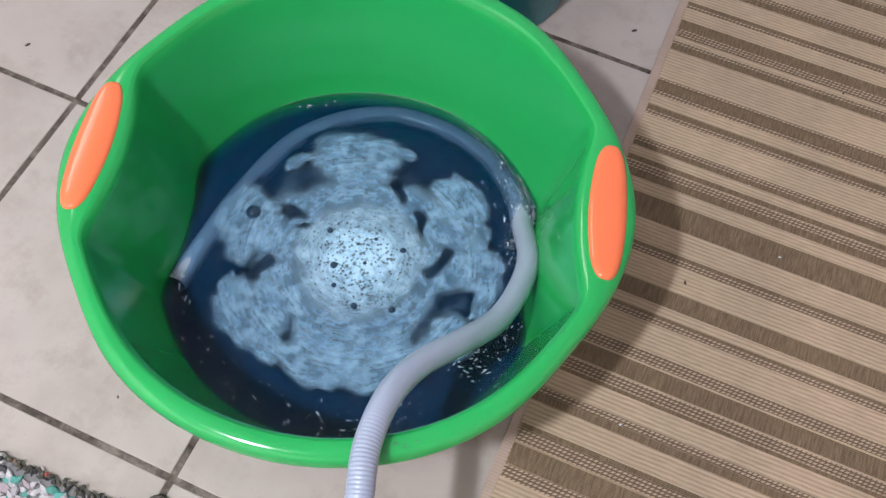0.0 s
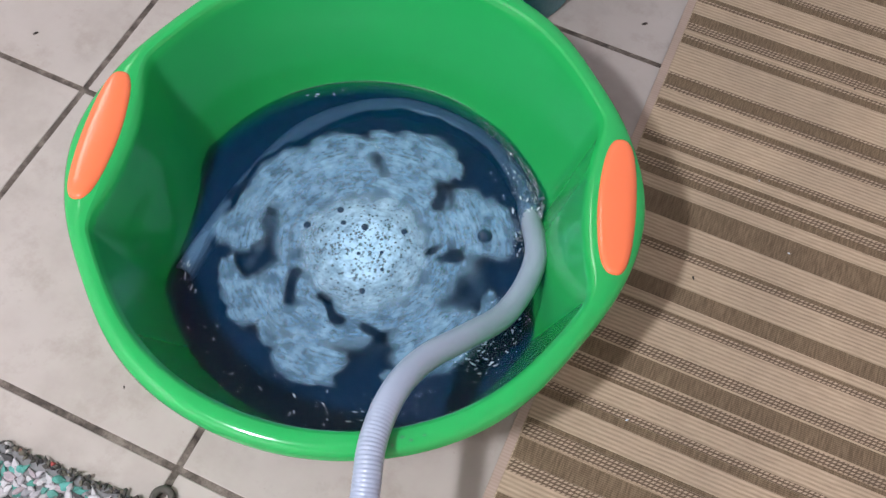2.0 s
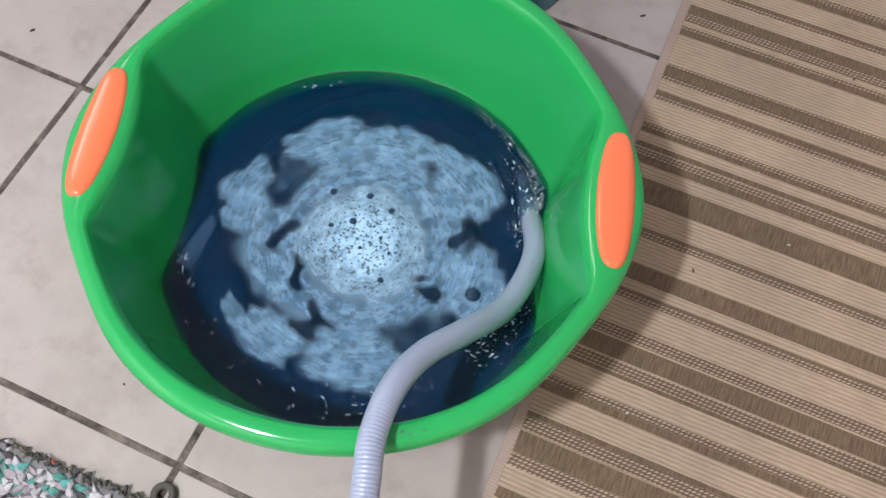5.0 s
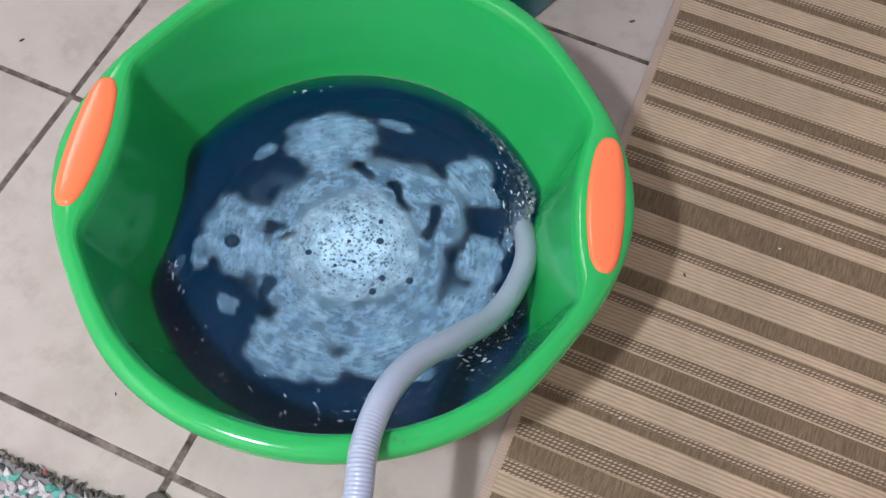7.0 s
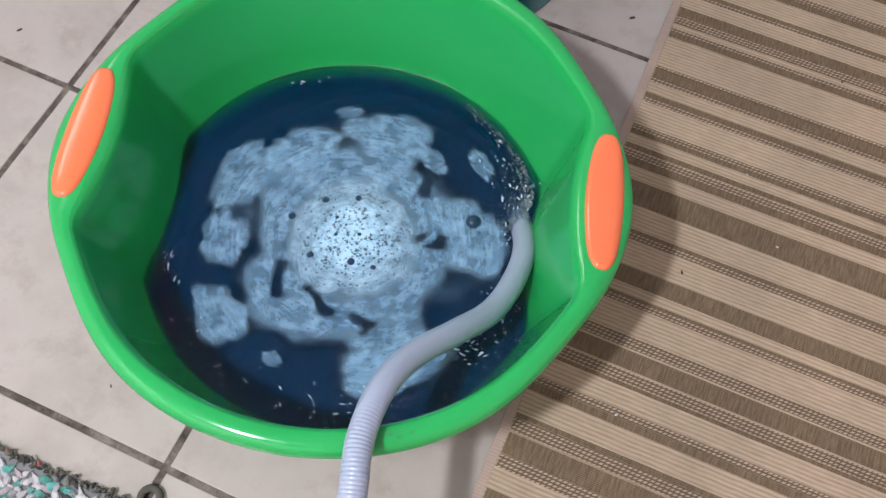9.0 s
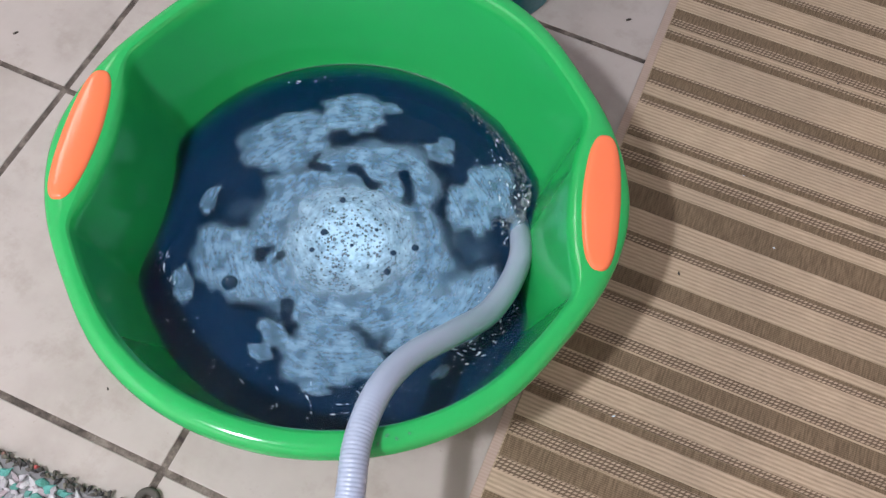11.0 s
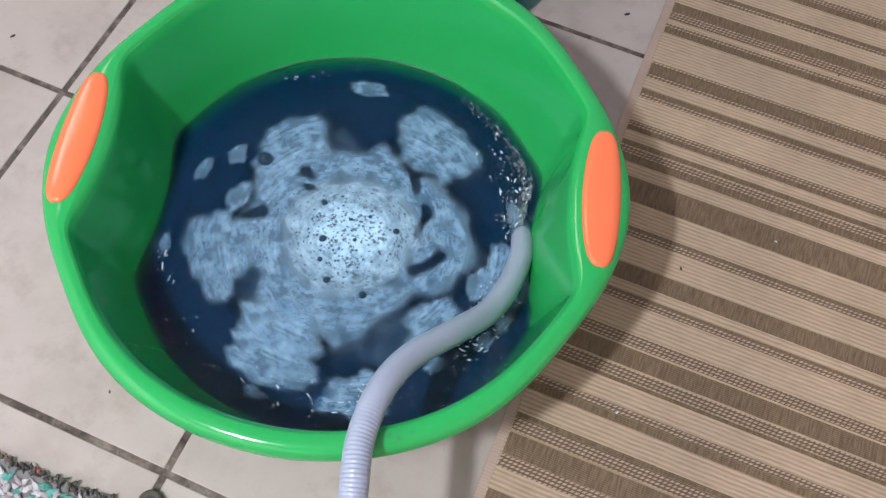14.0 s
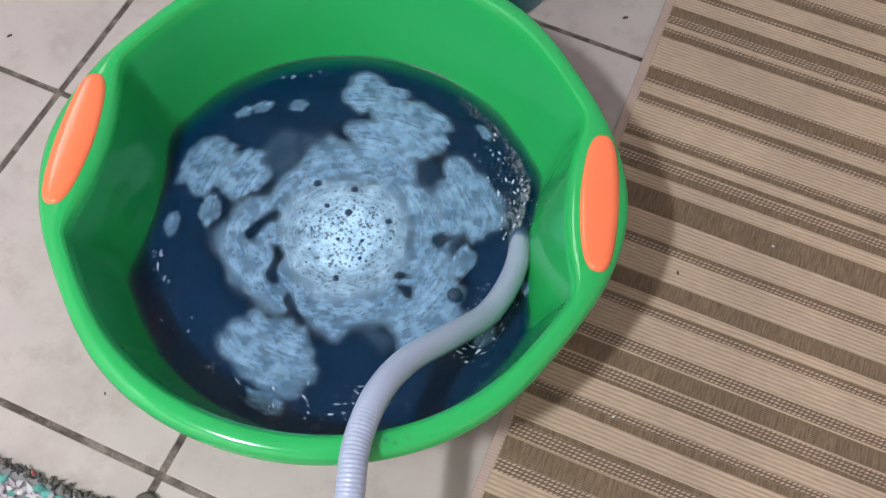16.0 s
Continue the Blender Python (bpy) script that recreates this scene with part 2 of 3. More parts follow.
    hole = math_node(nt, "SUBTRACT", cells.outputs["Distance"], math_node(nt, "MULTIPLY", math_node(nt, "MULTIPLY", math_node(nt, "POWER", col.outputs[0], 2.2), specks), near))
    hole = ramp(nt, hole, [(0.0, (0.34,) * 3), (0.10, (1, 1, 1))])
    alpha = math_node(nt, "MULTIPLY", alpha, hole)
    clamp = nt.nodes.new("ShaderNodeClamp")
    clamp.inputs["Max"].default_value = 0.97
    nt.links.new(alpha, clamp.inputs[0])
    nt.links.new(clamp.outputs[0], b.inputs["Alpha"])
    nt.links.new(ramp(nt, cloud, [(0.3, thin), (0.7, dense)]), b.inputs["Base Color"])
    b.inputs["Roughness"].default_value = 0.25
    bump(nt, b, math_node(nt, "ADD", math_node(nt, "MULTIPLY", cells.outputs["Distance"], 0.4), swirl), 0.45, 0.003)
    return m


def bubble_material(name, cover):
    m, nt, b = mat(name)
    nt.nodes.remove(b)
    tr = node(nt, "ShaderNodeBsdfTransparent", Color=(0.62, 0.74, 0.80, 1))
    gl = node(nt, "ShaderNodeBsdfGlossy", Color=(1, 1, 1, 1), Roughness=0.02)
    fr = node(nt, "ShaderNodeFresnel", IOR=1.4)
    film = node(nt, "ShaderNodeBsdfDiffuse", Color=(0.7, 0.8, 0.85, 1))
    thin = node(nt, "ShaderNodeMixShader", Fac=cover)
    nt.links.new(tr.outputs[0], thin.inputs[1])
    nt.links.new(film.outputs[0], thin.inputs[2])
    mx = nt.nodes.new("ShaderNodeMixShader")
    nt.links.new(fr.outputs[0], mx.inputs[0])
    nt.links.new(thin.outputs[0], mx.inputs[1])
    nt.links.new(gl.outputs[0], mx.inputs[2])
    nt.links.new(mx.outputs[0], nt.nodes["Material Output"].inputs["Surface"])
    return m


def dark_bubble_material():
    m, nt, b = mat("clear_bubble")
    b.inputs["Base Color"].default_value = (0.012, 0.035, 0.07, 1)
    b.inputs["Roughness"].default_value = 0.04
    return m


WATER, MURK = water_material(), [murk_material(c) for c in (0.14, 0.18, 0.22, 0.28, 0.34, 0.42, 1.0)]
FOAM_CORE, FOAM = foam_material("dense_foam", 0.66, (0.34, 0.58, 0.79), (0.50, 0.74, 0.93), 0.0), foam_material("thin_foam", 0.46, (0.14, 0.32, 0.52), (0.36, 0.58, 0.78), 0.18)
BUBBLE, DROP, CLEAR = bubble_material("bubble_film", 0.20), bubble_material("water_drop", 0.05), dark_bubble_material()
# plain white for the painted glints on the water and lint on the rug
GLINT_LINT = plastic("white_glint_lint", (0.60, 0.70, 0.78), 0.2, 0.05)
BACKING = plastic("rag_backing", (0.20, 0.20, 0.20), 0.9)
DARK = plastic("dark_crumb", (0.03, 0.022, 0.018), 0.8)


# ---- mesh helpers ----
def mesh_of(name, verts, faces, materials, smooth=True):
    me = bpy.data.meshes.new(name)
    me.from_pydata(verts, [], faces)
    for m in materials if isinstance(materials, (list, tuple)) else [materials]:
        me.materials.append(m)
    if smooth:
        me.polygons.foreach_set("use_smooth", [True] * len(me.polygons))
    me.update()
    return me


def part(name, me, parent=None, label="", at=None):
    ob = new(name, me)
    if parent is not None:
        ob.parent = parent
    if at is not None:
        ob.matrix_basis = at
    if label:
        tagged(ob, label)
    return ob


def loft(rings, closed=True, caps=False):
    """Quads between rings of equal length."""
    n = len(rings[0])
    verts = [p for r in rings for p in r]
    faces = []
    for i in range(len(rings) - 1):
        for j in range(n if closed else n - 1):
            k = (j + 1) % n
            faces.append((i * n + j, i * n + k, (i + 1) * n + k, (i + 1) * n + j))
    if caps:
        faces.append(tuple(range(n - 1, -1, -1)))
        faces.append(tuple((len(rings) - 1) * n + j for j in range(n)))
    return verts, faces


def box_mesh(name, x0, x1, y0, y1, z0, z1, m, bevel=0.0, seg=2):
    bm = bmesh.new()
    bmesh.ops.create_cube(bm, size=1, matrix=Matrix.LocRotScale(((x0 + x1) / 2, (y0 + y1) / 2, (z0 + z1) / 2), None, (x1 - x0, y1 - y0, z1 - z0)))
    if bevel:
        bmesh.ops.bevel(bm, geom=bm.edges, offset=bevel, segments=seg, affect="EDGES", profile=0.5)
    me = bpy.data.meshes.new(name)
    bm.to_mesh(me)
    bm.free()
    me.materials.append(m)
    return me


# ---- the room ----
X0, X1, Y0, Y1, H = -0.8, 2.4, -2.4, 1.0, 2.69
P = 0.40
floor = tagged(part("floor", box_mesh("floor", X0, X1, Y0, Y1, -0.12, -0.0015, GROUT)), "beige glazed ceramic tile floor with dirty dark grout joints", "floor", kind="structure")
WIN = (0.10, 0.62, 1.05, 1.75)  # y0, y1, z0, z1 of the window in the west wall


def boxes_mesh(name, boxes, m):
    """Several boxes, butted end to end, in one mesh."""
    verts, faces = [], []
    for x0, x1, y0, y1, z0, z1 in boxes:
        o = len(verts)
        verts += [(x, y, z) for z in (z0, z1) for x, y in ((x0, y0), (x1, y0), (x1, y1), (x0, y1))]
        faces += [tuple(o + k for k in f) for f in ((3, 2, 1, 0), (4, 5, 6, 7), (0, 1, 5, 4), (1, 2, 6, 5), (2, 3, 7, 6), (3, 0, 4, 7))]
    return mesh_of(name, verts, faces, m, False)


WALLS = {
    "wall_north": [(X0 - 0.12, X1 + 0.12, Y1, Y1 + 0.12, -0.12, H)],
    "wall_south": [(X0 - 0.12, X1 + 0.12, Y0 - 0.12, Y0, -0.12, H)],
    "wall_east": [(X1, X1 + 0.12, Y0, Y1, -0.12, H)],
    "wall_west": [(X0 - 0.12, X0, Y0, WIN[0], -0.12, H), (X0 - 0.12, X0, WIN[1], Y1, -0.12, H), (X0 - 0.12, X0, WIN[0], WIN[1], -0.12, WIN[2]), (X0 - 0.12, X0, WIN[0], WIN[1], WIN[3], H)],
}
for nm, bs in WALLS.items():
    tagged(part(nm, boxes_mesh(nm, bs, {"wall_north": GREY, "wall_east": ROSE}.get(nm, PINK))), "plain pale plastered room wall", "wall", kind="structure")
tagged(part("ceiling", box_mesh("ceiling", X0 - 0.12, X1 + 0.12, Y0 - 0.12, Y1 + 0.12, H, H + 0.12, CEIL)), "plain white plastered ceiling", "ceiling", kind="structure")

lamp = tagged(new("ceiling_lamp"), "white twin tube ceiling lamp, lit", "lamp")
lamp.matrix_basis = pose(LAMP[0], LAMP[1], H)
part("housing", box_mesh("housing", -0.10, 0.10, -0.16, 0.16, -0.05, -0.001, WHITE, 0.008), lamp)
TUBE, tnt, tb = mat("lit_tube")
tb.inputs["Emission Color"].default_value = (1, 0.97, 0.93, 1)
tb.inputs["Emission Strength"].default_value = 12
for sx in (-0.045, 0.045):
    ring = [[(sx + 0.013 * math.cos(a), y, -0.066 + 0.013 * math.sin(a)) for a in [TAU * i / 16 for i in range(16)]] for y in (-0.14, 0.14)]
    part("tube", mesh_of("tube", *loft(ring, caps=True), TUBE), lamp)


# ---- the bright window whose light streaks the grips ----
def window():
    base = tagged(new("window_1"), "small bright frosted window in a white frame", "window", kind="structure")
    base.matrix_basis = pose(X0 - 0.06, (WIN[0] + WIN[1]) / 2, (WIN[2] + WIN[3]) / 2)
    hy, hz, d = (WIN[1] - WIN[0]) / 2 - 0.003, (WIN[3] - WIN[2]) / 2 - 0.003, 0.035
    bars = [(-0.02, 0.02, -hy, hy, -hz, -hz + d), (-0.02, 0.02, -hy, hy, hz - d, hz), (-0.02, 0.02, -hy, -hy + d, -hz + d, hz - d), (-0.02, 0.02, hy - d, hy, -hz + d, hz - d), (-0.018, 0.018, -0.012, 0.012, -hz + d, hz - d)]
    part("window_frame", boxes_mesh("window_frame", bars, WHITE), base)
    glow, gnt, gb = mat("frosted_pane")
    gb.inputs["Emission Color"].default_value = (1, 0.98, 0.95, 1)
    gb.inputs["Emission Strength"].default_value = PANE_GLOW
    gb.inputs["Roughness"].default_value = 0.5
    for sy in (-1, 1):
        part("pane", box_mesh("pane", -0.004, 0.004, min(sy * 0.0125, sy * (hy - d - 0.0005)), max(sy * 0.0125, sy * (hy - d - 0.0005)), -hz + d + 0.0005, hz - d - 0.0005, glow), base)


window()

# ---- the tub ----
TURN = 16.65
TUB = pose(0.4802, -0.0822, 0, 0, 0, TURN)
RIM = 0.246


def inner_r(th, z, pocket=True):
    a = math.degrees(math.acos(min(1, abs(math.cos(th)))))
    r = 0.2155 + 0.26 * z - 0.006 * math.exp(-((a - 33) / 16) ** 2) * min(1.0, z / RIM)
    if not pocket:
        return r
    c, s_ = abs(math.cos(th)), math.sin(th)
    # flattened, slightly bowed wall under each grip
    lo, hi = 0.0, r * 1.2
    base = 0.2425 - 0.21 * (RIM - z)
    q = 1.30 * s_ * s_
    if q < 1e-6:
        k = base / max(c, 1e-6)
    else:
        disc = c * c - 4 * q * base
        k = (c - math.sqrt(disc)) / (2 * q) if disc > 0 else 9.0
    if k <= 0:
        k = 9.0
    d = 0.013
    h = max(d - abs(r - k), 0) / d
    return min(r, k) - h * h * d * 0.25


def outer_r(th):
    a = math.degrees(math.acos(min(1, abs(math.cos(th)))))
    return 0.3025 + 0.0015 * a / 90 + 0.003 * math.exp(-(a / 12) ** 2) - 0.009 * math.exp(-((a - 33) / 16) ** 2)


def tub():
    base = tagged(new("laundry_tub"), "round bright green plastic tub of dark blue water, orange grips", "tub")
    base.matrix_basis = TUB
    n = 480
    ths = [TAU * i / n for i in range(n)]

    def ring(f, z):
        return [(f(t) * math.cos(t), f(t) * math.sin(t), z) for t in ths]

    rings = [ring(lambda t: 0.0005, 0.006), ring(lambda t: 0.12, 0.006), ring(lambda t: inner_r(t, 0.0) - 0.022, 0.007), ring(lambda t: inner_r(t, 0.01) - 0.007, 0.012)]
    for k in range(30):
        z = 0.022 + (RIM - 0.008 - 0.022) * k / 29
        rings.append(ring(lambda t: inner_r(t, z), z))
    # rounded rim, wider across the grips
    for f, z in ((0.015, -0.0062), (0.05, -0.0035), (0.11, -0.0014), (0.2, 0.0002), (0.38, 0.0012), (0.6, 0.0008), (0.82, -0.0012), (0.93, -0.004), (0.985, -0.008), (1.0, -0.013)):
        rings.append(ring(lambda t: inner_r(t, RIM - 0.004) * (1 - f) + outer_r(t) * f, RIM + z))
    for dr, z in ((0.0003, -0.0145), (-0.0004, -0.0168), (-0.002, -0.0175), (-0.0045, -0.0165)):
        rings.append(ring(lambda t: outer_r(t) + dr, RIM + z))
    for z in (-0.014, -0.010):
        rings.append(ring(lambda t: (inner_r(t, RIM, False) + 0.012) if z == -0.010 else outer_r(t) - 0.005, RIM + z))
    for k in range(9):
        z = (RIM - 0.012) * (1 - k / 8)
        rings.append(ring(lambda t: inner_r(t, z, False) + 0.011 - (0.006 if k == 8 else 0), z + (0.0 if k < 8 else 0.0)))
    rings.append(ring(lambda t: 0.17, 0.0))
    rings.append(ring(lambda t: 0.0005, 0.0))
    lip = 34 + 10 + 4
    part("basin", mesh_of("basin", *loft(rings[:38]), GREEN), base)
    part("rim", mesh_of("rim", *loft(rings[37:lip]), GREEN), base)
    part("outer_wall", mesh_of("outer_wall", *loft(rings[lip - 1:]), GREEN), base)
    # orange grips, set into the rim
    ns, nv = 22, 40
    rows = []
    for i in range(nv + 1):
        w = -1 + 2 * i / nv
        v = 0.0815 * math.sin(w * math.pi / 2)
        e = math.sqrt(max(0.0, 1 - abs(w) ** 7)) if abs(w) < 1 else 0.0
        e = max(e, 0.02)
        ui, uo = 0.2525 + 0.0085 * (v / 0.08) ** 2, 0.2950 - 0.0085 * (v / 0.08) ** 2
        mid, half = (ui + uo) / 2, (uo - ui) / 2 * max(0.04, (1 - min(1.0, abs(v) / 0.0816) ** 9) ** 0.36)
        prof = []
        for j in range(ns + 1):
            a = math.pi * j / ns
            cx = -math.copysign(abs(math.cos(a)) ** 0.62, math.cos(a))
            sz = math.sin(a) ** 0.6
            drop = 0.0 + 0.010 * max(0, (mid + half * cx - 0.283) / 0.012) ** 2 * 0.5
            prof.append((mid + half * cx, v, RIM - 0.006 + (0.0115 * sz * max(0.25, e)) - drop * 0.5))
        rows.append(prof)
    vs, fs = loft(rows, closed=False)
    me = mesh_of("grip", vs, fs, ORANGE)
    part("grip", me, base, "glossy orange rubber grip")
    part("grip", me, base, "glossy orange rubber grip", pose(0, 0, 0, 0, 0, 180))
    return base


tub()


# ---- the water ----
def level(t):
    return 0.077 + 0.041 * t / 16.0


def water():
    base = tagged(new("water"), "dark blue swirling rinse water rising in the green tub", "water", kind="structure")
    rim_z = 0.112

    def disc(zf, depth, m_=100, n=480):
        verts, faces = [(0, 0, zf(0, 0) + depth)], []
        for i in range(1, m_ + 1):
            for j in range(n):
                t = TAU * j / n
                r = (inner_r(t, rim_z) + 0.003) * i / m_
                x, y = r * math.cos(t), r * math.sin(t)
                curl = max(0.0, i / m_ - 0.975) / 0.025
                verts.append((x, y, zf(x, y) + depth + (0.0022 * curl * curl if depth == 0 else 0)))
        for j in range(n):
            faces.append((0, 1 + j, 1 + (j + 1) % n))
        for i in range(m_ - 1):
            for j in range(n):
                a, b = 1 + i * n + j, 1 + i * n + (j + 1) % n
                faces.append((a, a + n, b + n, b))
        return verts, faces

    def choppy(x, y):
        r, turn = math.hypot(x, y), math.atan2(y, x)
        return max(0.0, min(1.0, (r - 0.165) / 0.045)) * (0.2 + 1.0 * max(0.0, math.cos(turn + 0.25)))

    def swell(x, y):
        r = math.hypot(x, y)
        bowl = 0.004 * (r / 0.24) ** 2 - 0.003
        rough = choppy(x, y)
        chop = noise.noise((x * 75, y * 75, 0.7)) + 0.6 * noise.noise((x * 150, y * 150, 2.1))
        return bowl + 0.0012 * noise.noise((x * 22, y * 22, 0.3)) * (0.3 + r / 0.2) + 0.0020 * rough * chop

    top = mesh_of("surface", *disc(swell, 0), WATER)
    attr = top.attributes.new("chop", "FLOAT", "POINT")
    attr.data.foreach_set("value", [choppy(v.co.x, v.co.y) for v in top.vertices])
    part("surface", top, base)
    # the dye hides what lies deeper: layers of cloudy water, one under another
    for k, deep in enumerate((0.003, 0.007, 0.012, 0.018, 0.025, 0.034, 0.046)):
        part("cloudy_layer", mesh_of("cloudy_layer", *disc(lambda x, y: 0.0022 * noise.noise((x * 38, y * 38, k * 3.7)), -deep, 40, 240), MURK[k]), base)
    return base


WATER_OB = water()

# ---- foam ----
EDDY = (0.005, -0.010)
FOAMS = []


def foam_piece(name, r0, half_len, half_w, seed, material, core=False, thick=0.6, middle=0.0, lift=0.0, holes=(), open_middle=False, ragged=0.45, twist=0.0):
    """A sheet of foam lying round the eddy's middle at radius r0, bent along its circle."""
    n, m_ = (240, 60) if core else (80, 14)
    verts, faces, th = [], [], []

    def edge(a):
        c, s_ = math.cos(a), math.sin(a)
        big = noise.noise((c * 1.3 + seed * 3.1, s_ * 1.3, seed * 1.7))
        mid = noise.noise((c * 3.2 + seed, s_ * 3.2, 4.2))
        fine = noise.noise((c * 8 + seed, s_ * 8, 8.1))
        k = ragged if core else 1.0
        return 1 + k * (0.40 * big + 0.20 * mid + 0.05 * fine)

    for i in range(m_ + 1):
        f = i / m_
        for j in range(n):
            a = TAU * j / n
            k = f * edge(a)
            p, q = k * half_len * math.cos(a), k * half_w * math.sin(a)
            if core:
                c, s_ = math.cos(twist * f), math.sin(twist * f)
                x, y = p * c - q * s_, p * s_ + q * c
            else:
                rr, ang = r0 + q, p / r0
                x, y = rr * math.cos(ang), rr * math.sin(ang)
            dist = math.hypot(x, y)
            z = 0.0015 + 0.004 * (dist / 0.24) ** 2 - 0.003 + 0.0012 * (1 - f * f) + lift
            z += 0.0006 * noise.noise((x * 160, y * 160, seed))
            verts.append((x, y, z))
            rim = min(1.0, (1 - f) * (5 if core else 2.6))
            rim = rim * rim * (3 - 2 * rim)
            k = (thick + middle * math.exp(-(dist / 0.055) ** 2)) * rim
            if open_middle:
                k *= max(0.0, min(1.0, (dist - 0.050) / 0.035))
            for ha, hr, hl, hw in holes:
                ang = (math.degrees(math.atan2(y, x)) - ha + 180) % 360 - 180
                e = math.hypot(radians(ang) * hr / hl, (dist - hr - 0.01 * math.sin(radians(ang) * 9)) / hw) + 0.5 * noise.noise((x * 70, y * 70, seed))
                k *= max(0.2, min(1.0, (e - 0.6) / 0.7))
            th.append(k)
    for i in range(m_):
        for j in range(n):
            k = (j + 1) % n
            faces.append((i * n + j, (i + 1) * n + j, (i + 1) * n + k, i * n + k))
    me = mesh_of(name, verts, faces, material)
    attr = me.attributes.new("thick", "FLOAT", "POINT")
    attr.data.foreach_set("value", th)
    return new(name, me)


# big lumps: angle and radius at 0 s, angle and radius at 12.5 s, degrees a second by then, half length, half width
LUMPS = [
    (168, 0.143, 344, 0.138, 96, 0.046, 0.036), (220, 0.142, 53, 0.148, 95, 0.050, 0.038), (260, 0.138, 101, 0.136, 96, 0.040, 0.036), (290, 0.142, 111, 0.167, 91, 0.060, 0.032),
    (322, 0.148, 156, 0.188, 84, 0.036, 0.028), (0, 0.152, 171, 0.149, 98, 0.034, 0.026), (42, 0.150, 225, 0.182, 84, 0.044, 0.028), (100, 0.142, 273, 0.157, 96, 0.054, 0.040)]
# flecks of foam, likewise
SCRAPS = [
    (20, 0.150, 25, 0.140, 94, 0.020, 0.015), (50, 0.152, 17, 0.171, 88, 0.015, 0.012), (200, 0.150, 183, 0.181, 84, 0.013, 0.010), (110, 0.160, 70, 0.202, 80, 0.013, 0.007),
    (345, 0.158, 328, 0.200, 82, 0.030, 0.013), (205, 0.158, 200, 0.160, 96, 0.022, 0.014), (240, 0.160, 215, 0.200, 80, 0.012, 0.008), (266, 0.160, 205, 0.196, 81, 0.014, 0.009),
    (128, 0.160, 300, 0.176, 86, 0.024, 0.010), (168, 0.160, 132, 0.205, 79, 0.014, 0.008), (78, 0.160, 250, 0.190, 84, 0.016, 0.009), (300, 0.158, 35, 0.190, 84, 0.016, 0.010)]
GAPS = ((72, 0.109, 0.020, 0.008), (38, 0.087, 0.024, 0.007), (4, 0.098, 0.024, 0.009), (344, 0.126, 0.018, 0.009), (193, 0.113, 0.016, 0.010), (150, 0.107, 0.011, 0.017), (154, 0.080, 0.008, 0.008))


def foams():
    core = foam_piece("foam_core", 0, 0.090, 0.088, 2.3, FOAM_CORE, core=True, thick=0.24, middle=0.80, lift=0.0014)
    tagged(core, "dense pale soap foam spinning in the middle of blue water", "foam")
    film = foam_piece("foam_film", 0, 0.138, 0.134, 5.9, FOAM, core=True, open_middle=True, thick=0.43, ragged=0.7, holes=GAPS)
    tagged(film, "thin bluish soap film spreading round the foam disc", "foam")
    haze = foam_piece("foam_haze", 0, 0.160, 0.156, 9.4, FOAM, core=True, open_middle=True, thick=0.14, ragged=0.9, twist=-0.5, lift=-0.0006, holes=GAPS)
    tagged(haze, "faint smoky veil of soap suds round the foam", "foam")
    FOAMS.append((core, 40.0, 128.0, 40.0 + 128.0 * 12.5, 128.0, 0, 0))
    for sheet in (film, haze):
        FOAMS.append((sheet, 0.0, 107.0, 1275.0, 97.0, 0, 0))
    for i, (a0, r0, a1, r1, w1, hl, hw) in enumerate(LUMPS + SCRAPS):
        big = i < len(LUMPS)
        ob = foam_piece("foam_patch", r0, hl * (1.28 if big else 1.1), hw * (1.25 if big else 1.1), 11.0 + i * 1.37, FOAM, thick=0.46 if big else 0.38, lift=0.0002 * (i % 4))
        tagged(ob, "drifting patch of pale soap foam on the blue water" if big else "small scrap of pale soap foam on the blue water", "foam", "foam patches on the water")
        # whole turns that come nearest to the mean speed
        turns = round((a0 + 102.0 * 12.5 - a1) / 360)
        FOAMS.append((ob, a0, 107.0, a1 + 360 * turns, w1, r0, r1))
    return core, film


CORE, FILM = foams()


def dome(r, seg=16, rings=6):
    rows = []
    for i in range(rings + 1):
        a = math.pi / 2 * i / rings
        rows.append([(r * math.cos(a) * math.cos(TAU * j / seg), r * math.cos(a) * math.sin(TAU * j / seg), r * 0.75 * math.sin(a)) for j in range(seg)])
    return loft(rows)


BUBBLES = [(162, 0.145, 0.0095), (205, 0.030, 0.0048), (330, 0.010, 0.0030), (275, 0.062, 0.0044), (100, 0.020, 0.0028), (60, 0.034, 0.0028),
           (140, 0.052, 0.0040), (20, 0.055, 0.0042), (240, 0.045, 0.0036), (310, 0.078, 0.0045)]


def bubbles():
    for a, r, size in BUBBLES:
        vs, fs = dome(size)
        sheet, start = (CORE, 40) if r < 0.06 else (FILM, 0)
        part("bubble", mesh_of("bubble", [(x + r, y, z) for x, y, z in vs], fs, CLEAR), sheet, "clear round soap bubble", pose(0, 0, 0, 0, 0, a - start))


bubbles()


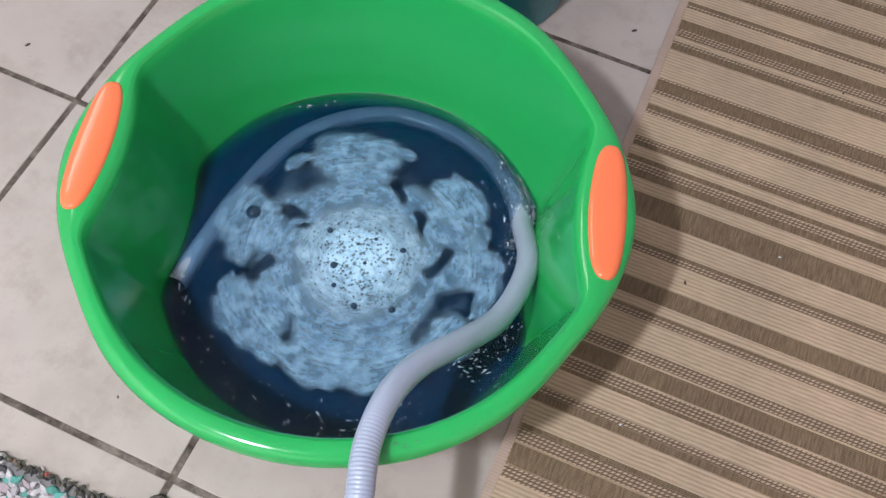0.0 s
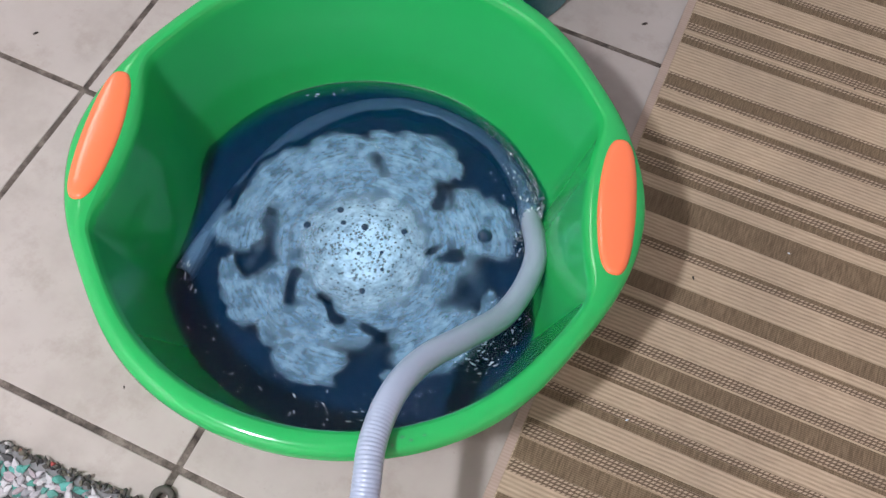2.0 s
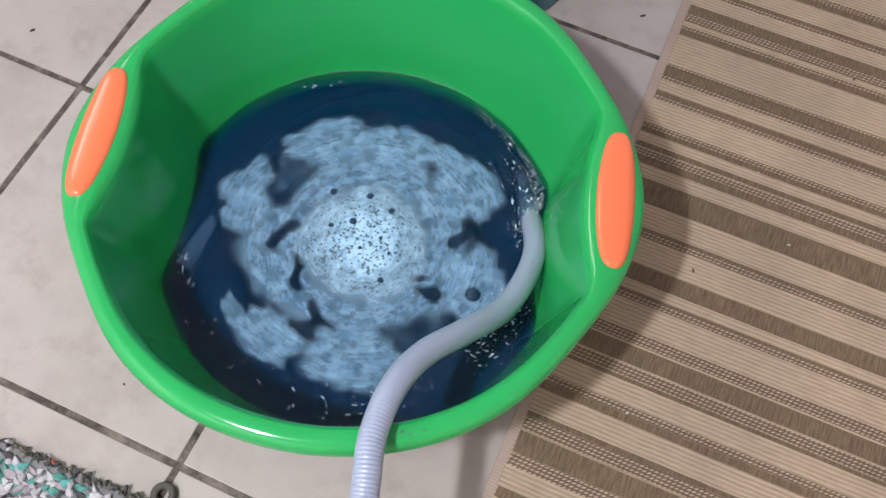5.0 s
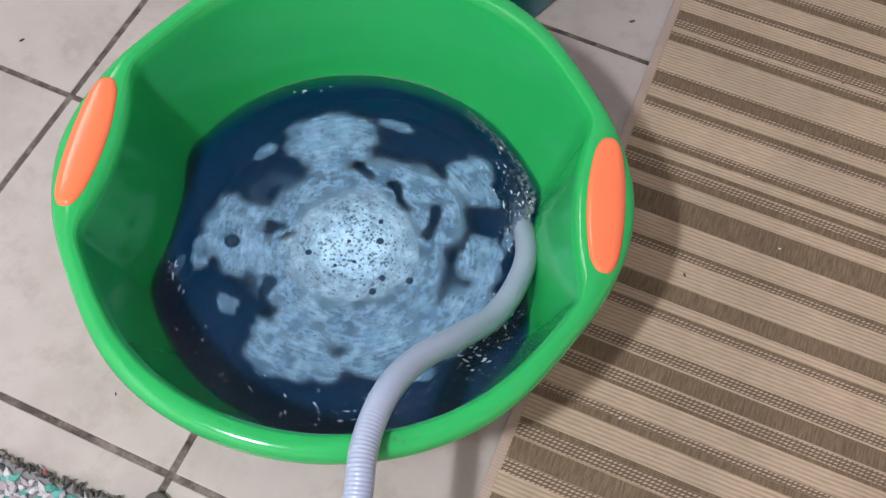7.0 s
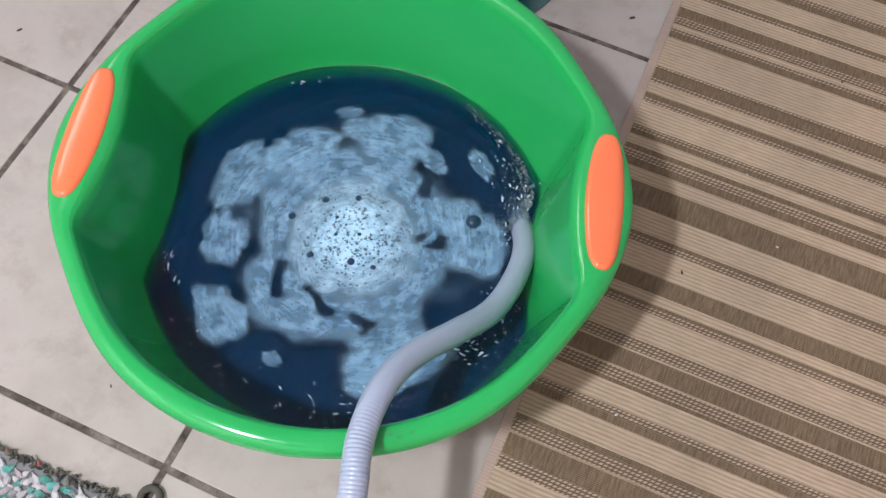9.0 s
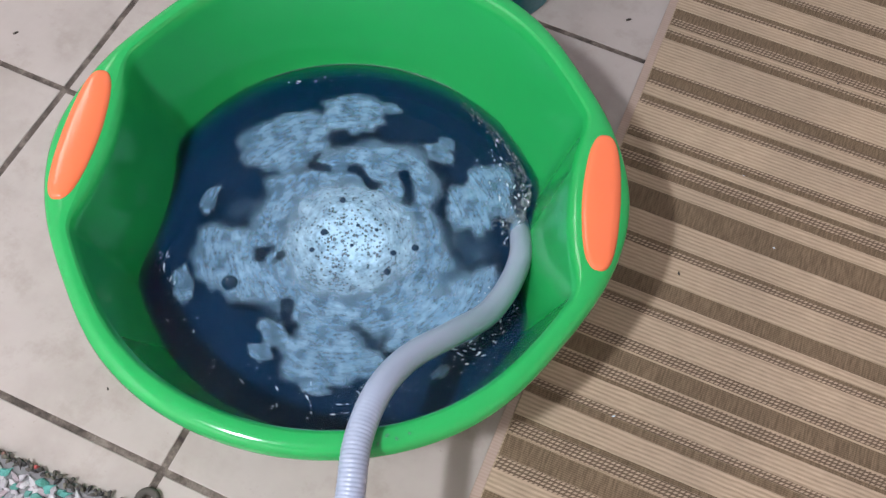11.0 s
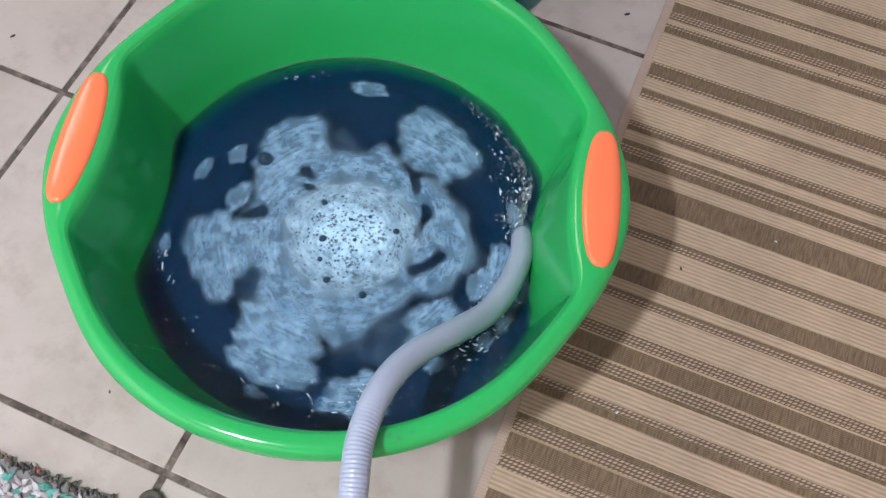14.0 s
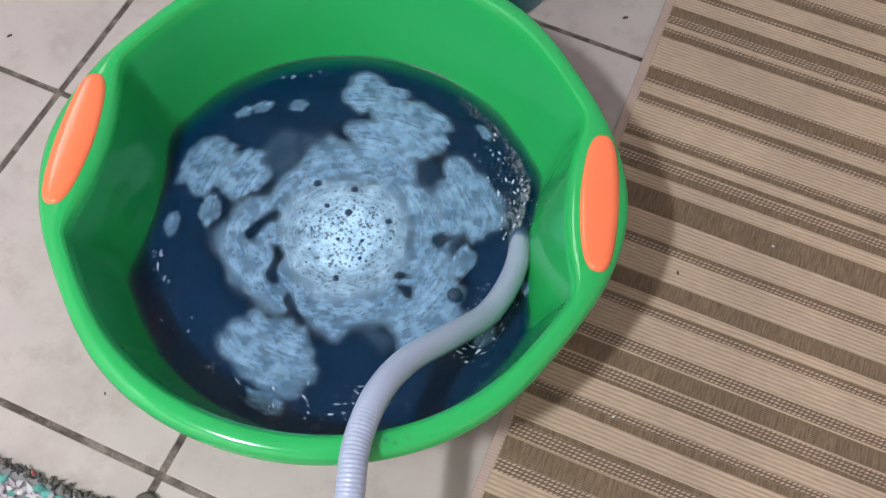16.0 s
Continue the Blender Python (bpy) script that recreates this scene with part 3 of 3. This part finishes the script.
def froth():
    """Small bubbles that gather where the hose enters the water and along the wall beyond it, with painted glints."""
    rng = random.Random(4)
    verts, faces, flecks = [], [], []
    for i in range(640):
        if i < 330:
            ang, spread = rng.gauss(17, 7), 0.014
        else:
            ang, spread = 8 + 52 * rng.random() ** 1.6, 0.0065
        th = radians(ang)
        r = inner_r(th, 0.098) - 0.008 - abs(rng.gauss(0, spread))
        size = 0.0005 + 0.0014 * rng.random() ** 2.2
        vs, fs = dome(size, 8, 3)
        o = len(verts)
        x0, y0 = r * math.cos(th), r * math.sin(th)
        verts += [(x + x0, y + y0, z + 0.001) for x, y, z in vs]
        faces += [tuple(k + o for k in f) for f in fs]
    # torn white flecks, painted as lamp glints on the choppy water near the wall
    for lo, hi, ra, rb, many in ((-48, -16, 0.172, 0.224, 90), (-92, -62, 0.190, 0.234, 40), (205, 262, 0.190, 0.230, 26), (192, 206, 0.203, 0.216, 12), (0, 44, 0.182, 0.226, 70), (95, 120, 0.205, 0.228, 8)):
        for i in range(many):
            th, r = radians(rng.uniform(lo, hi)), rng.uniform(ra, rb)
            if r > inner_r(th, 0.077) - 0.006:
                continue
            l, w = 0.0040 * rng.random() ** 3 + 0.0006, rng.uniform(0.0004, 0.0010)
            vs, fs = dome(1.0, 8, 3)
            turn = Matrix.Rotation(th + rng.gauss(1.2, 0.35), 3, "Z")
            o = len(verts)
            for p in vs:
                g = turn @ V3((p[0] * l, p[1] * w, 0))
                verts.append((g.x + r * math.cos(th), g.y + r * math.sin(th), 0.003 + p[2] * 0.001))
            faces += [tuple(k + o for k in f) for f in fs]
            flecks.append((o, len(verts)))
    me = mesh_of("froth", verts, faces, [BUBBLE, GLINT_LINT])
    first = flecks[0][0]
    for poly in me.polygons:
        poly.material_index = int(poly.vertices[0] >= first)
    ob = new("froth", me)
    return tagged(ob, "tiny clear bubbles by the grey hose, white flecks as glints", "froth", kind="stuff")


FROTH = froth()


EDGE_AT, EDGE_Z = 95.0, 0.0975


def water_edge():
    """The bright wet line where the water climbs the far wall."""
    rings = []
    for i in range(161):
        th = radians(EDGE_AT - 34 + 68 * i / 160)
        r = inner_r(th, EDGE_Z) - 0.0004
        k = max(0.0001, (0.0011 + 0.0008 * noise.noise((i * 0.21, 0.4, 1.7))) * min(1.0, i / 20, (160 - i) / 20))
        rings.append([((r + k * math.cos(a)) * math.cos(th), (r + k * math.cos(a)) * math.sin(th), 0.0014 + k * math.sin(a)) for a in [TAU * j / 10 for j in range(10)]])
    ob = new("water_edge", mesh_of("water_edge", *loft(rings), DROP))
    return tagged(ob, "thin wet line of water along the green tub wall", "water", kind="structure")


WATER_EDGE = water_edge()


# ---- the hose ----
def spline(points, steps):
    out = []
    pts = [V3(p) for p in points]
    pts = [pts[0] * 2 - pts[1]] + pts + [pts[-1] * 2 - pts[-2]]
    for i in range(1, len(pts) - 2):
        a, b, c, d = pts[i - 1:i + 3]
        for k in range(steps):
            t = k / steps
            out.append(0.5 * ((2 * b) + (c - a) * t + (2 * a - 5 * b + 4 * c - d) * t * t + (3 * b - a - 3 * c + d) * t ** 3))
    out.append(pts[-2])
    return out


HOSE_LINE = [(0.304, -0.205, 0.066), (0.304, -0.134, 0.060), (0.307, -0.057, 0.055), (0.329, 0.034, 0.056), (0.376, 0.098, 0.055), (0.438, 0.134, 0.054), (0.513, 0.138, 0.054), (0.575, 0.119, 0.055), (0.623, 0.082, 0.060),
             (0.649, 0.040, 0.072), (0.676, -0.019, 0.112), (0.683, -0.072, 0.134), (0.677, -0.131, 0.160), (0.656, -0.183, 0.195), (0.632, -0.235, 0.228), (0.623, -0.284, 0.252), (0.627, -0.336, 0.262), (0.642, -0.382, 0.262),
             (0.668, -0.46, 0.248), (0.700, -0.56, 0.200), (0.735, -0.68, 0.110), (0.770, -0.80, 0.030), (0.80, -0.92, 0.0155), (0.83, -1.10, 0.0155), (0.84, -1.35, 0.0155)]


def hose():
    line = spline(HOSE_LINE, 8)
    # even steps along the line
    d = [0.0]
    for a, b in zip(line, line[1:]):
        d.append(d[-1] + (b - a).length)
    count = int(d[-1] / 0.0009)
    rings, k = [], 0
    up = V3((0, 0, 1))
    for i in range(count + 1):
        s_ = d[-1] * i / count
        while k < len(d) - 2 and d[k + 1] < s_:
            k += 1
        f = (s_ - d[k]) / max(1e-9, d[k + 1] - d[k])
        p = line[k].lerp(line[k + 1], f)
        tan = (line[min(k + 2, len(line) - 1)] - line[max(k - 1, 0)]).normalized()
        side = tan.cross(up).normalized()
        nrm = side.cross(tan)
        ribbed = min(1.0, max(0.0, (s_ - 1.045) / 0.05))
        r = 0.0134 - 0.0006 * ribbed * (0.5 + 0.5 * math.cos(TAU * s_ / 0.0038))
        rings.append([tuple(p + side * (r * math.cos(TAU * j / 22)) + nrm * (r * math.sin(TAU * j / 22))) for j in range(22)])
        if i == 0:
            p0, t0, s0, n0 = p, tan, side, nrm
    # open mouth
    lip = [[tuple(p0 + t0 * dz + s0 * (rr * math.cos(TAU * j / 22)) + n0 * (rr * math.sin(TAU * j / 22))) for j in range(22)] for rr, dz in ((0.0108, 0.03), (0.0108, -0.001), (0.0128, -0.001))]
    base = tagged(new("drain_hose"), "grey flexible plastic drain hose hung over the tub rim", "hose")
    cut = int(count * 1.04 / d[-1])
    part("smooth_section", mesh_of("smooth_section", *loft(lip + rings[:cut + 1]), HOSE), base)
    part("ribbed_section", mesh_of("ribbed_section", *loft(rings[cut:]), HOSE), base)
    return base


hose()

# ---- the teal bucket behind ----
def bucket():
    base = tagged(new("bucket"), "dark teal plastic bucket standing on the tiles behind the tub", "bucket")
    base.matrix_basis = pose(0.408, 0.47, 0)
    n = 72

    def ring(r, z):
        return [(r * math.cos(TAU * j / n), r * math.sin(TAU * j / n), z) for j in range(n)]

    prof = [(0.001, 0.004), (0.135, 0.004), (0.139, 0.010), (0.160, 0.250), (0.161, 0.252), (0.170, 0.252), (0.172, 0.250), (0.172, 0.236), (0.170, 0.235), (0.166, 0.237), (0.163, 0.236), (0.143, 0.004), (0.141, 0.0), (0.13, 0.0), (0.001, 0.0)]
    part("body", mesh_of("body", *loft([ring(*p) for p in prof]), TEAL), base)


bucket()


# ---- the striped woven rug ----
STRIPES = [("d", 0.681, 0.697), ("s", 0.649, 0.661), ("d", 0.661, 0.668), ("s", 0.585, 0.596), ("d", 0.596, 0.606), ("d", 0.537, 0.542), ("s", 0.542, 0.550), ("s", 0.491, 0.511), ("d", 0.478, 0.491), ("d", 0.461, 0.467), ("s", 0.45, 0.461), ("d", 0.386, 0.391), ("s", 0.369, 0.386), ("d", 0.361, 0.369), ("s", 0.331, 0.34), ("d", 0.323, 0.331), ("d", 0.273, 0.281), ("s", 0.265, 0.273), ("s", 0.24, 0.248), ("d", 0.226, 0.238), ("s", 0.215, 0.226), ("s", 0.157, 0.193), ("s", 0.114, 0.12), ("d", 0.106, 0.114), ("s", 0.042, 0.066), ("s", 0.022, 0.027), ("d", 0.014, 0.022), ("d", -0.041, -0.026), ("s", -0.068, -0.044), ("d", -0.085, -0.071), ("s", -0.091, -0.086), ("d", -0.129, -0.12), ("s", -0.14, -0.13), ("s", -0.178, -0.172), ("d", -0.195, -0.179), ("s", -0.225, -0.198), ("d", -0.242, -0.226), ("s", -0.282, -0.269)]


def striped_rug():
    base = tagged(new("striped_rug"), "flat woven straw rug with brown stripes on the tiles", "rug")
    base.matrix_basis = pose(0.72, 0.15, 0, 0, 0, 1.0) @ pose(-0.72, -0.15, 0)
    x0, x1, y0, y1 = 0.7225, 1.56, -0.62, 0.94
    part("weave", box_mesh("weave", x0 + 0.012, x1 - 0.012, y0, y1, 0.0, 0.0055, STRAW, 0.001, 1), base)
    for a, b in ((x0, x0 + 0.0125), (x1 - 0.0125, x1)):
        part("selvage", box_mesh("selvage", a, b, y0, y1, 0.0, 0.0045, SELVAGE, 0.0012, 2), base)
    extra = [(k, a + 0.92, b + 0.92) for k, a, b in STRIPES if a + 0.92 > 0.71 and b + 0.92 < y1] + [(k, a - 0.79, b - 0.79) for k, a, b in STRIPES if b - 0.79 < -0.29 and a - 0.79 > y0]
    for k, a, b in STRIPES + extra:
        top = 0.0062 if k == "s" else 0.0066
        name, m = ("brown_stripe", BROWN) if k == "s" else ("dotted_stripe", DOTS)
        part(name, box_mesh(name, x0 + 0.0135, x1 - 0.0135, a, b, 0.004, top, m), base)


striped_rug()


# ---- the rag rug ----
def rag_rug():
    base = tagged(new("rag_rug"), "rag rug of white, grey and teal scraps, dark border", "rug")
    rng = random.Random(11)
    rot = Matrix.Rotation(radians(3.6), 3, "Z")
    corner = V3((0.405, -0.447, 0))

    def tuft(verts, faces, x, y, size, tall, ang=None):
        a = rng.uniform(0, TAU) if ang is None else ang
        l, w = size * rng.uniform(0.7, 1.3), size * rng.uniform(0.35, 0.6)
        q = Matrix.Rotation(a, 3, "Z") @ Matrix.Rotation(rng.uniform(-0.6, 0.6), 3, "Y")
        o = len(verts)
        prof = []
        for i in range(6):
            f = -1 + 2 * i / 5
            ww = w * (1.15 - 1.0 * abs(f + 0.25) ** 1.5) * rng.uniform(0.75, 1.2)
            hh = tall * (1 - f * f) + 0.0008
            for cx, cz in ((-1, 0), (-0.6, 0.8), (0.6, 0.8), (1, 0)):
                p = q @ V3((f * l, cx * ww, 0)) + V3((0, 0, cz * 0.0022 + hh))
                prof.append(p)
        for p in prof:
            g = rot @ V3((x + p.x, y + p.y, 0)) + corner
            verts.append((g.x, g.y, max(0.0005, 0.004 + p.z)))
        for i in range(5):
            for j in range(3):
                s_ = o + i * 4 + j
                faces.append((s_, s_ + 4, s_ + 5, s_ + 1))

    body_v, body_f, edge_v, edge_f = [], [], [], []
    for i in range(100):
        for j in range(58):
            x, y = -0.012 - i * 0.0076 + rng.uniform(-0.004, 0.004), -0.016 - j * 0.0082 + rng.uniform(-0.004, 0.004)
            tuft(body_v, body_f, x, y, 0.0086, rng.uniform(0.001, 0.0035), rng.choice((0.5, 0.7, 2.3, 2.6)) + rng.uniform(-0.5, 0.5))
    for i in range(260):
        tuft(edge_v, edge_f, -0.003 * i + rng.uniform(-0.004, 0.004), rng.uniform(-0.006, 0.002), 0.0048, rng.uniform(0.002, 0.005))
    for i in range(160):
        tuft(edge_v, edge_f, rng.uniform(-0.006, 0.004), -0.003 * i, 0.0075, rng.uniform(0.004, 0.009))
    backing = [rot @ V3(p) + corner for p in ((-0.785, -0.485, 0), (0, -0.485, 0), (0, 0, 0), (-0.785, 0, 0))]
    vs = [(p.x, p.y, 0.0005) for p in backing] + [(p.x, p.y, 0.0045) for p in backing]
    part("backing", mesh_of("backing", vs, [(4, 5, 6, 7), (0, 1, 5, 4), (1, 2, 6, 5), (2, 3, 7, 6), (3, 0, 4, 7)], BACKING, False), base)
    tagged(part("rag_tufts", mesh_of("rag_tufts", body_v, body_f, RAG, False), base), kind="stuff")
    tagged(part("border_tufts", mesh_of("border_tufts", edge_v, edge_f, RAG_EDGE, False), base), kind="stuff")
    ring = [[((0.0105 + 0.0045 * math.cos(b)) * math.cos(a), (0.0105 + 0.0045 * math.cos(b)) * math.sin(a), 0.0055 + 0.0045 * math.sin(b)) for b in [TAU * k / 10 for k in range(10)]] for a in [TAU * k / 24 for k in range(25)]]
    part("corner_loop", mesh_of("corner_loop", *loft(ring), RAG_EDGE), base, at=pose(0.404, -0.436, 0))


rag_rug()


# ---- crumbs on the floor ----
def crumbs():
    for x, y, z, l, w, a in ((0.671, 0.464, 0, 0.005, 0.0022, 40), (0.291, -0.343, 0, 0.0024, 0.0011, 130), (-0.118, 0.053, 0, 0.0045, 0.002, 60)):
        vs, fs = dome(1.0, 8, 3)
        ob = new("crumb", mesh_of("crumb", [(p[0] * l, p[1] * w, p[2] * w) for p in vs], fs, DARK))
        ob.matrix_basis = pose(x, y, z, 0, 0, a)
        tagged(ob, "tiny dark crumb of dirt on the floor tile", "crumb", "crumbs on the floor")


crumbs()


def drops_and_lint():
    rng = random.Random(21)
    for th, f, size in ((-71.5, 0.45, 0.0032), (-70.0, 0.62, 0.0022), (-69.2, 0.38, 0.0018), (-73.4, 0.7, 0.0016), (-67.5, 0.55, 0.0024), (20.5, 0.45, 0.0013)):
        t = radians(th)
        r = inner_r(t, RIM - 0.004) * (1 - f) + outer_r(t) * f
        vs, fs = dome(size, 14, 5)
        ob = new("water_drop", mesh_of("water_drop", [(x, y * 0.8, z * 0.45) for x, y, z in vs], fs, DROP))
        ob.matrix_basis = TUB @ pose(r * math.cos(t), r * math.sin(t), RIM + 0.0003, 0, 0, rng.uniform(0, 180))
        tagged(ob, "clear water drop on the green rim of the tub", "drop", "water drops on the rim")
    for x, y, m, l, a in LINT:
        vs, fs = dome(1.0, 8, 3)
        ob = new("lint", mesh_of("lint", [(p[0] * l, p[1] * l * 0.45, p[2] * l * 0.5) for p in vs], fs, m))
        ob.matrix_basis = pose(x, y, 0.0062, 0, 0, a)
        tagged(ob, "white speck of lint on the woven rug" if m is GLINT_LINT else "dark speck of dirt on the woven rug", "speck", "specks on the rug")


LINT = [(0.968, 0.177, GLINT_LINT, 0.002, 0), (0.85, -0.126, GLINT_LINT, 0.0024, 40), (0.985, 0.48, DARK, 0.0026, 80), (0.865, 0.088, DARK, 0.003, 120), (0.902, 0.268, GLINT_LINT, 0.0014, 160)]
drops_and_lint()


# ---- floor tiles ----
def tiles():
    g = 0.0042
    me = box_mesh("tile", g, P - g, g, P - g, -0.02, 0.0, TILE, 0.0012, 2)
    for i in range(-2, 6):
        for j in range(-6, 3):
            ob = part("tile", me, floor, at=pose(i * P, j * P, random.uniform(-0.0002, 0.0)))


tiles()


def motions():
    times = [0.25 * k for k in range(65)]
    walk(WATER_OB, [(t, TUB @ pose(0, 0, level(t))) for t in (0.0, 4.0, 8.0, 12.0, 16.0)])
    walk(FROTH, [(t, TUB @ pose(0, 0, level(t))) for t in (0.0, 4.0, 8.0, 12.0, 16.0)])
    rows = []
    for t in (0.0, 4.0, 8.0, 12.0, 16.0):
        out = 0.26 * (level(t) - EDGE_Z)
        rows.append((t, TUB @ pose(out * math.cos(radians(EDGE_AT)), out * math.sin(radians(EDGE_AT)), level(t))))
    walk(WATER_EDGE, rows)
    for ob, a0, w0, a1, w1, r0, r1 in FOAMS:
        rows = []
        for t in times:
            early, late = a0 + w0 * t, a1 + w1 * (t - 12.5)
            f = min(1.0, max(0.0, (t - 3.5) / 5.0))
            th = early + (late - early) * f * f * (3 - 2 * f)
            dr = (r1 - r0) * min(1.3, (t / 12.5) ** 1.3)
            rows.append((t, TUB @ pose(EDDY[0] + dr * math.cos(radians(th)), EDDY[1] + dr * math.sin(radians(th)), level(t), 0, 0, th)))
        walk(ob, rows)


motions()
